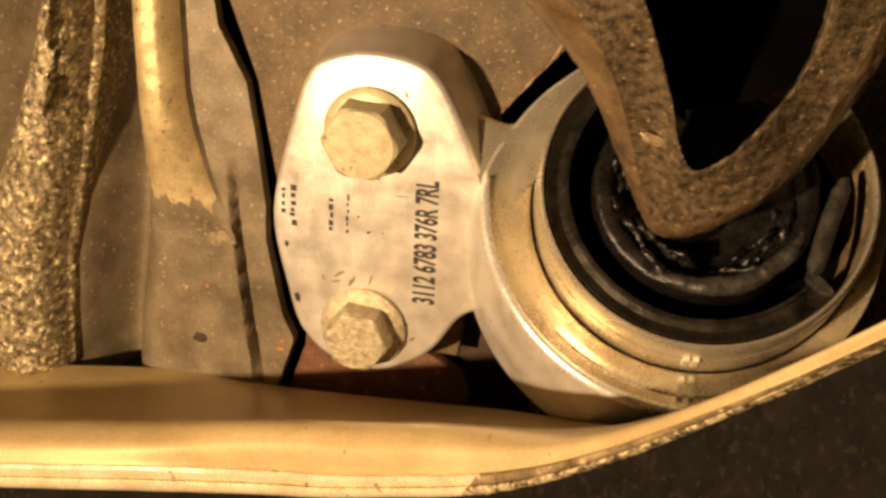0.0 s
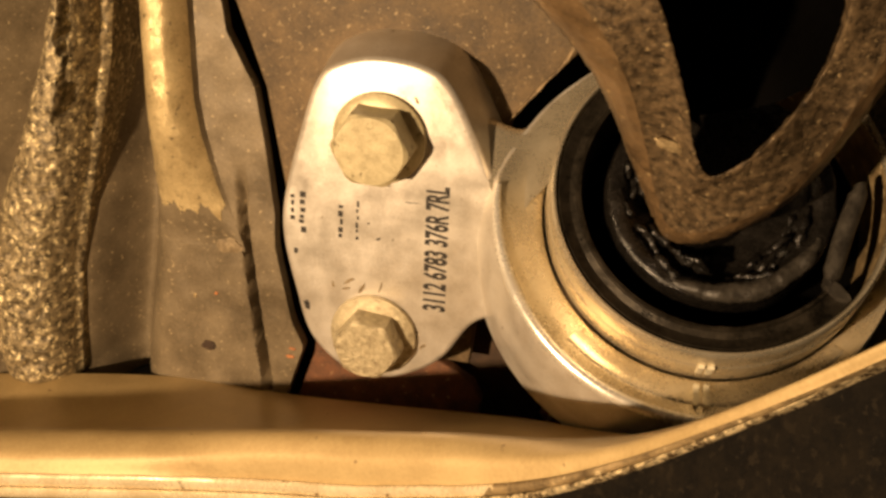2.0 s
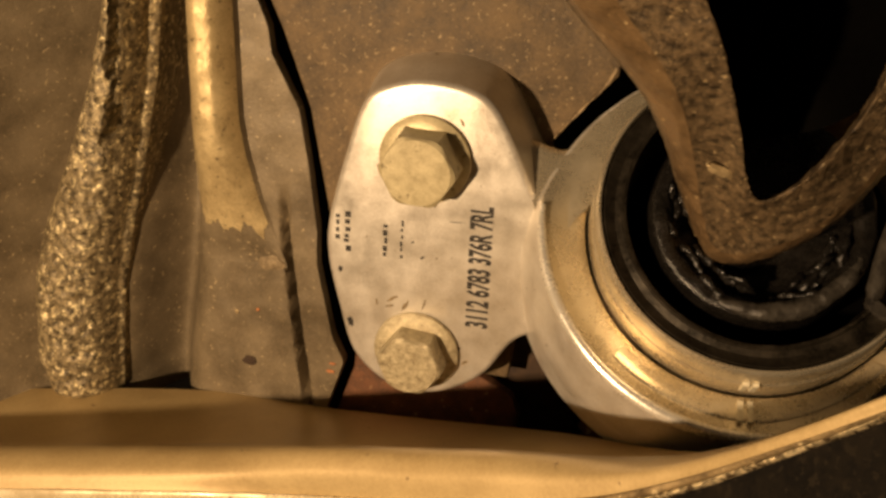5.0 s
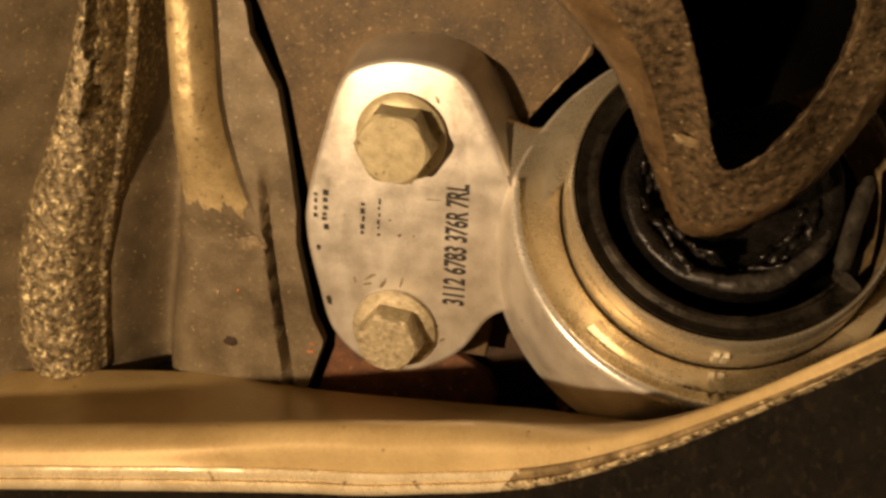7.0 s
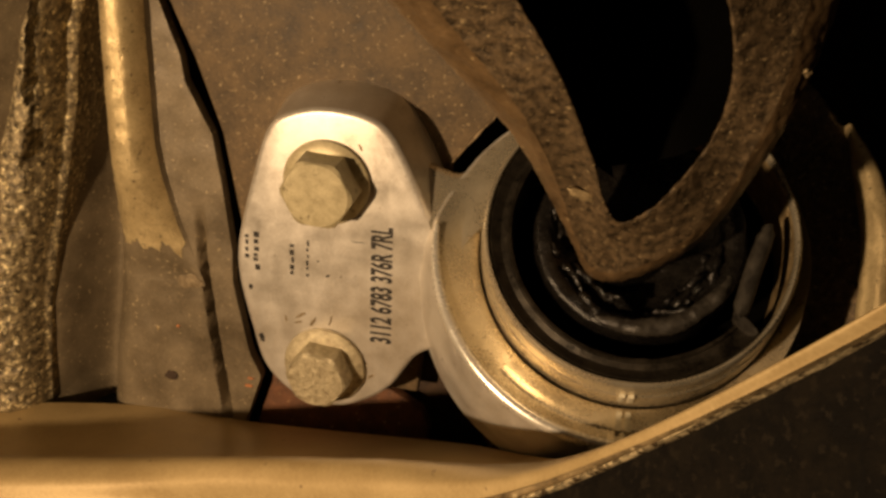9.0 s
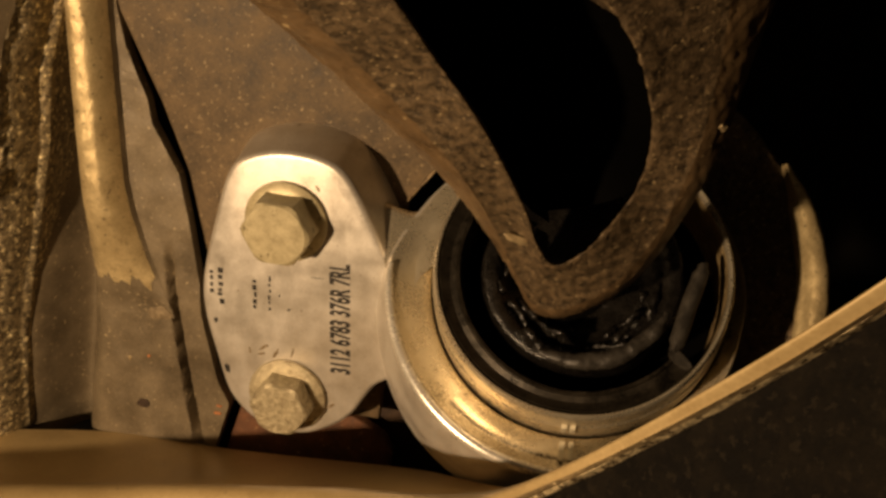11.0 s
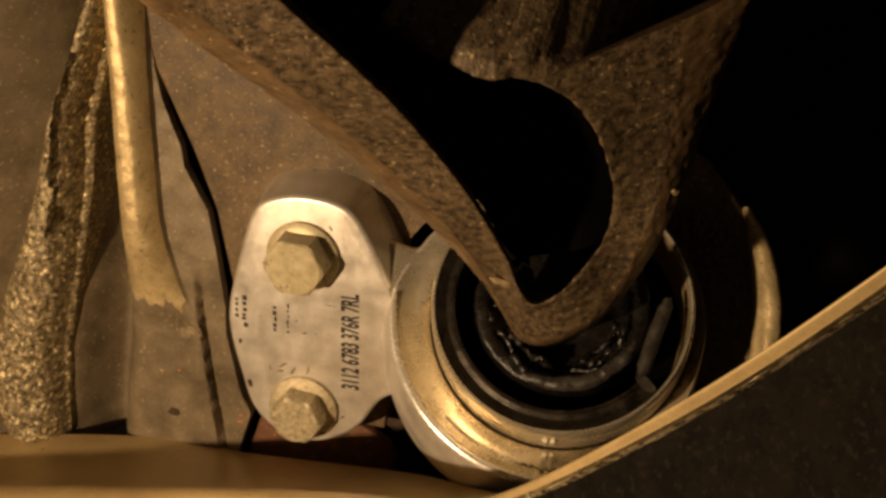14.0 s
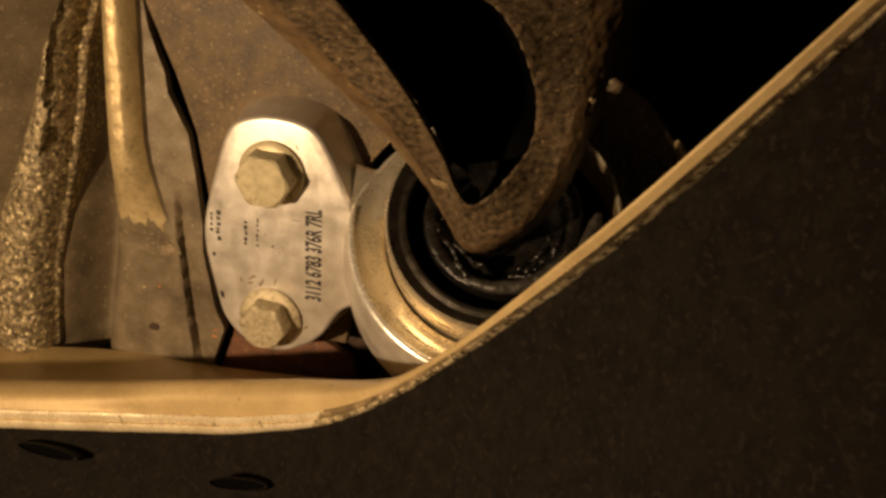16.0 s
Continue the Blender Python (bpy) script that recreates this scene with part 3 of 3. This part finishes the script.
def control_arm():
    arm = thing("control_arm", Matrix.Identity(4), "dirty forged control arm fork reaching into the bush", "control arm")
    # outer and inner edge of the fork, from one limb round the tip to the other
    outer = [(-0.0230, 0.0830, 0.0750), (-0.0104, 0.1071, 0.0695), (0.0008, 0.1300, 0.0657), (0.0138, 0.1490, 0.0580), (0.0277, 0.1649, 0.0479), (0.0391, 0.1944, 0.0402), (0.0468, 0.2138, 0.0329),
             (0.0507, 0.2195, 0.0283), (0.0560, 0.2080, 0.0263), (0.0664, 0.1950, 0.0308), (0.0740, 0.1809, 0.0407), (0.0781, 0.1615, 0.0529), (0.0820, 0.1500, 0.0675), (0.0840, 0.1370, 0.0775), (0.0855, 0.1200, 0.0870)]
    inner = [(0.0000, 0.0860, 0.0740), (0.0111, 0.1005, 0.0674), (0.0190, 0.1140, 0.0630), (0.0247, 0.1300, 0.0603), (0.0335, 0.1448, 0.0523), (0.0418, 0.1645, 0.0431), (0.0455, 0.1745, 0.0368),
             (0.0492, 0.1795, 0.0339), (0.0535, 0.1765, 0.0352), (0.0570, 0.1720, 0.0382), (0.0633, 0.1665, 0.0463), (0.0634, 0.1530, 0.0536), (0.0592, 0.1400, 0.0608), (0.0529, 0.1300, 0.0664), (0.0445, 0.1220, 0.0690)]
    a, b = spline(outer, 22), spline(inner, 22)
    loops = []
    for k, (p, q) in enumerate(zip(a, b)):
        h = q - p
        t = (a[min(k + 1, len(a) - 1)] + b[min(k + 1, len(b) - 1)] - a[max(k - 1, 0)] - b[max(k - 1, 0)]).normalized()
        away = h.cross(t).normalized()
        if away.dot(Vector((0, 0.3, 1))) < 0:
            away = -away
        tip = math.exp(-((k / 22 - 7.3) / 2.2) ** 2)
        belly = 0.0012 + 0.0016 * tip
        shape = [(0, 0.004), (0, 0.0008), (0.05, -0.3), (0.2, -0.85), (0.34, -1.0), (0.40, -0.9), (0.6, -0.45), (0.8, -0.2), (0.95, -0.05), (1.0, 0.0009), (1.0, 0.005), (0.97, 0.011), (0.5, 0.013), (0.05, 0.011)]
        deep = (p + h * 0.5 - Vector((0.012, -0.02, 0.006))).normalized()
        ctrl = [p + h * u + (away * belly * v if v < 0 else deep * v) for u, v in shape]
        n = len(ctrl)
        loop = []
        for i in range(n):
            e, f, g, w = (ctrl[(i + o) % n] for o in (-1, 0, 1, 2))
            for step in range(5):
                u = step / 5
                loop.append(0.5 * (2 * f + (g - e) * u + (2 * e - 5 * f + 4 * g - w) * u * u + (3 * f - e - 3 * g + w) * u ** 3))
        loops.append(loop)
    bm = bmesh.new()
    rings(bm, loops, cap_start=True, cap_end=True)
    rough_up(bm, 0.00030, 0.0019, 1)
    fork = part("fork", bm, ARM, arm, smooth=70)
    fork.data.materials.append(ARM_SMOOTH)
    for poly in fork.data.polygons:
        if poly.index % 70 < 22:
            poly.material_index = 1
    # web above the hole, with a rounded lower brow
    bm = bmesh.new()
    brow = spline([(0.0610, 0.1390, 0.0640), (0.0540, 0.1300, 0.0672), (0.0423, 0.1225, 0.0697), (0.0358, 0.1210, 0.0690), (0.0278, 0.1195, 0.0722), (0.0189, 0.1180, 0.0768), (0.0080, 0.1160, 0.0810), (-0.0040, 0.1130, 0.0860)], 16)
    rings(bm, [[p + Vector(o) for o in ((0, 0, 0), (0.0004, -0.0012, 0.0008), (0.001, -0.0020, 0.0025), (0.002, -0.0020, 0.0055), (0.005, -0.0010, 0.0120), (0.009, 0.0000, 0.0240), (0.012, 0.001, 0.045), (0.012, 0.010, 0.045), (0, 0.009, 0.003))]
               for p in brow], cap_start=True, cap_end=True)
    bmesh.ops.subdivide_edges(bm, edges=bm.edges[:], cuts=1, use_grid_fill=True)
    rough_up(bm, 0.0006, 0.004, 4)
    part("web", bm, ARM, arm, smooth=70)
    bm = bmesh.new()
    c0, c1 = Vector((0.0525, 0.210, 0.0315)), SEAT @ polar(0, 0, 4)
    loops = []
    ax = (c1 - c0).normalized()
    e1 = ax.cross(Vector((0, 0, 1))).normalized()
    e2 = e1.cross(ax)
    for s, r in ((0, 0.005), (0.3, 0.007), (1, 0.008)):
        loops.append([c0.lerp(c1, s) + r * (e1 * math.cos(u) + e2 * math.sin(u)) for u in (2 * math.pi * i / 24 for i in range(24))])
    rings(bm, loops, cap_start=True, cap_end=True)
    part("pin", bm, RUBBER, arm, "greasy pin end")
    # pocket wall added between the ribs, black to stand for the hole's shade
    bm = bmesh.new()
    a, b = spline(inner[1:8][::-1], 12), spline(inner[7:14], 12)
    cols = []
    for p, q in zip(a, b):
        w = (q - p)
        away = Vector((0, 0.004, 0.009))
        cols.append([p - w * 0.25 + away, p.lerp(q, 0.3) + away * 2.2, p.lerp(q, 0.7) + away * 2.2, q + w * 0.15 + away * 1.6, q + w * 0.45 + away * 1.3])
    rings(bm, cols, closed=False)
    part("pocket", bm, HOLLOW_SHADE, arm, "black sheet for the shade in the arm's hole", smooth=70)
    # bright burrs on the ribs
    for k, (c, size) in enumerate((((0.0424, 0.1783, 0.0388), (0.0036, 0.0012, 0.0008)), ((0.0146, 0.1490, 0.0598), (0.0016, 0.001, 0.0018)), ((0.0735, 0.1695, 0.0528), (0.0011, 0.0012, 0.0011)),
                                   ((0.0770, 0.1575, 0.0555), (0.0012, 0.001, 0.0008)))):
        bm = bmesh.new()
        bmesh.ops.create_icosphere(bm, subdivisions=3, radius=1, matrix=Matrix.LocRotScale(c, Euler((0, 0.3, 0.4)), size))
        rough_up(bm, 0.0006, 0.001, k)
        part("burr", bm, ARM_BARE, arm, "bright bare burr", smooth=70)
    return arm


control_arm()


# ---- shield in the foreground: trough, rolled lip, outer face ----
def shield():
    sh = thing("heat_shield", Matrix.Identity(4), "tan pressed metal shield with a bright rolled lip", "heat shield")
    back = spline([(-0.16, 0.310, 0.004), (-0.075, 0.302, 0.0024), (-0.030, 0.292, -0.004), (0.02, 0.262, -0.009), (0.050, 0.195, -0.010), (0.076, 0.130, 0.0085), (0.118, 0.068, 0.0450)], 16)
    brow = spline([(-0.16, 0.264, -0.010), (-0.07, 0.245, -0.0100), (-0.030, 0.226, -0.0090), (-0.001, 0.206, -0.0085), (0.0354, 0.172, -0.0066), (0.066, 0.112, 0.0145), (0.110, 0.0530, 0.0520)], 16)
    lip = spline([(-0.16, 0.262, -0.0185), (-0.07, 0.243, -0.0195), (-0.035, 0.232, -0.0200), (-0.0060, 0.213, -0.0200), (0.028, 0.177, -0.0140), (0.069, 0.111, 0.0115), (0.1095, 0.0560, 0.0475)], 16)
    rim = spline([(-0.16, 0.264, -0.0235), (-0.07, 0.246, -0.0250), (-0.037, 0.235, -0.0252), (-0.0085, 0.217, -0.0245), (0.0250, 0.181, -0.0178), (0.070, 0.116, 0.0100), (0.1091, 0.0610, 0.0440)], 16)
    bm = bmesh.new()
    cols = []
    for p, q, r, s in zip(back, brow, lip, rim):
        sag = p.lerp(q, 0.5) + Vector((0, 0, -0.0065))
        brow_in = q + (p - q).normalized() * 0.007 + Vector((0, 0, -0.0012))
        brow_out = q.lerp(r, 0.45) + Vector((0, -0.0007, 0.0))
        cols.append(spline([p, sag, brow_in, brow_out, r], 7))
    rings(bm, cols, closed=False)
    part("trough", bm, SHIELD, sh, smooth=75)
    bm = bmesh.new()
    upper, lower = [], []
    d = Vector((0.1, 0.9, -0.3)).normalized()
    for k, (r, s) in enumerate(zip(lip, rim)):
        wob = 0.0003 * noise.noise(Vector((k * 0.31, 1, 2))) + 0.0002 * noise.noise(Vector((k * 0.9, 4, 2)))
        for lst, a, b, w in ((upper, 0.0, 0.56, 0.0013), (lower, 0.58, 1.04, 0.0015)):
            p, q = r.lerp(s, a), r.lerp(s, b)
            c, h = (p + q) / 2, (p - q) / 2
            lst.append([c + h * math.cos(u) + d * (w * math.sin(u) + wob) for u in (2 * math.pi * i / 12 for i in range(12))])
    m = 58
    rings(bm, upper[:m], cap_start=True, cap_end=True)
    part("lip", bm, LIP, sh, "bright rolled lip")
    bm = bmesh.new()
    rings(bm, upper[m - 1:], cap_start=True, cap_end=True)
    part("lip", bm, LIP_SOILED, sh, "brown soiled stretch of the lip")
    bm = bmesh.new()
    rings(bm, lower[:m], cap_start=True, cap_end=True)
    part("hem", bm, LIP, sh, "bright hem edge")
    bm = bmesh.new()
    rings(bm, lower[m - 1:], cap_start=True, cap_end=True)
    rough_up(bm, 0.00025, 0.002, 3)
    part("hem", bm, HEM_CHIPPED, sh, "chipped and soiled stretch of the hem")
    # outer face: its shade is put into the near-black colour
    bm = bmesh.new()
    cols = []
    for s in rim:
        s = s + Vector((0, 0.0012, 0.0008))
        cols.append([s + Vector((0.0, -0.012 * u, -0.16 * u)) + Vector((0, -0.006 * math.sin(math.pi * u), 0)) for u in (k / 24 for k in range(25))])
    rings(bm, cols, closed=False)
    face = part("outer_face", bm, SHIELD_OUT, sh, "speckled outer face, toned near-black for shade", smooth=75)
    # slots are closed plugs; black colour stands for the shade within
    for c, w, turn in ((Vector((-0.074, 0.243, -0.0315)), 0.0105, 10), (Vector((-0.0115, 0.212, -0.0385)), 0.0085, 2)):
        m = Matrix.Translation(c) @ pose(0, 0, 0, 0, turn, -20)
        for name, r0, r1, y0, mat, text in (("slot_edge", 1.0, 1.12, -0.0016, SHIELD_OUT, "worn edge of a slot"), ("slot", 0.0, 1.0, -0.0014, HOLLOW_SHADE, "slot plug, black for the shade inside")):
            bm = bmesh.new()
            us = [2 * math.pi * i / 40 for i in range(40)]
            if r0:
                rings(bm, [[m @ Vector((w * r * math.cos(u), y, 0.0014 * (r + (r - 1) * 2) * math.sin(u))) for u in us] for r, y in ((1.12, 0.001), (1.1, y0), (1.0, y0 - 0.0004), (0.98, 0.004))])
            else:
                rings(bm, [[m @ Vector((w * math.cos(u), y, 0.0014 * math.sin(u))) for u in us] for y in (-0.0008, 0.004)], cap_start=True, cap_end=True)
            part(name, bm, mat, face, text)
    return sh


shield()


def knuckle_edge():
    """Dark rounded body behind the eye; a pale bead paints the lit stripe along its far edge."""
    kn = thing("knuckle_housing", Matrix.Identity(4), "dark curved housing edge behind the bush ring", "housing")
    bm = bmesh.new()
    limb(bm, [(0.099, 0.242, 0.088), (0.1085, 0.236, 0.077), (0.1160, 0.231, 0.060), (0.1175, 0.227, 0.041), (0.1155, 0.226, 0.022), (0.110, 0.226, 0.003)],
         [(0.091, 0.250, 0.084), (0.090, 0.252, 0.071), (0.094, 0.250, 0.057), (0.0965, 0.247, 0.041), (0.0955, 0.245, 0.022), (0.092, 0.245, 0.003)], 0.010, n=36, steps=16, bulge=0.10)
    rough_up(bm, 0.0005, 0.006, 3)
    part("body", bm, ARM, kn, smooth=70)
    # lit edge of the housing, put into the bead's pale colour
    bm = bmesh.new()
    limb(bm, [(0.1165, 0.2295, 0.064), (0.1200, 0.2255, 0.052), (0.1210, 0.2225, 0.038), (0.1190, 0.2220, 0.022), (0.1140, 0.2220, 0.003)],
         [(0.1145, 0.2305, 0.064), (0.1150, 0.2290, 0.052), (0.1145, 0.2265, 0.038), (0.1125, 0.2260, 0.022), (0.1080, 0.2260, 0.003)], 0.006, n=30, steps=14, bulge=0.3)
    rough_up(bm, 0.0003, 0.005, 9)
    part("bead", bm, UNDERSEAL_BARE_LIT, kn, "pale bead for the lit edge of the housing", smooth=70)


knuckle_edge()


def rusty_nub():
    """Stud end with a crusted thread, below the eye."""
    nub = thing("rusty_stud", SEAT, "small rusty stud end below the ring", "stud")
    bm = bmesh.new()
    rings(bm, [[mm(43.6 + r * math.cos(u), y + 2, -45.8 + r * math.sin(u)) for u in (2 * math.pi * i / 28 for i in range(28))] for r, y in ((1.5, 5.4), (2.7, 5.8), (3.3, 6.6), (3.4, 8), (3.3, 10), (3.4, 26))], cap_start=True, cap_end=True)
    rough_up(bm, 0.0008, 0.002, 2)
    part("stud", bm, RUST, nub, smooth=60)
    random.seed(21)
    for k in range(9):
        a, r = random.uniform(0, 6.28), random.uniform(0.5, 3.0)
        bm = bmesh.new()
        bmesh.ops.create_icosphere(bm, subdivisions=2, radius=1, matrix=Matrix.LocRotScale(mm(43.6 + r * math.cos(a), 7.6 + 0.4 * r, -45.8 + r * math.sin(a)), Euler((k, a, 1)), mm(0.9, 0.5, 0.6)))
        rough_up(bm, 0.0004, 0.001, k)
        part("rust_scale", bm, ARM_BARE, nub, "glinting rust scale", smooth=60)


rusty_nub()
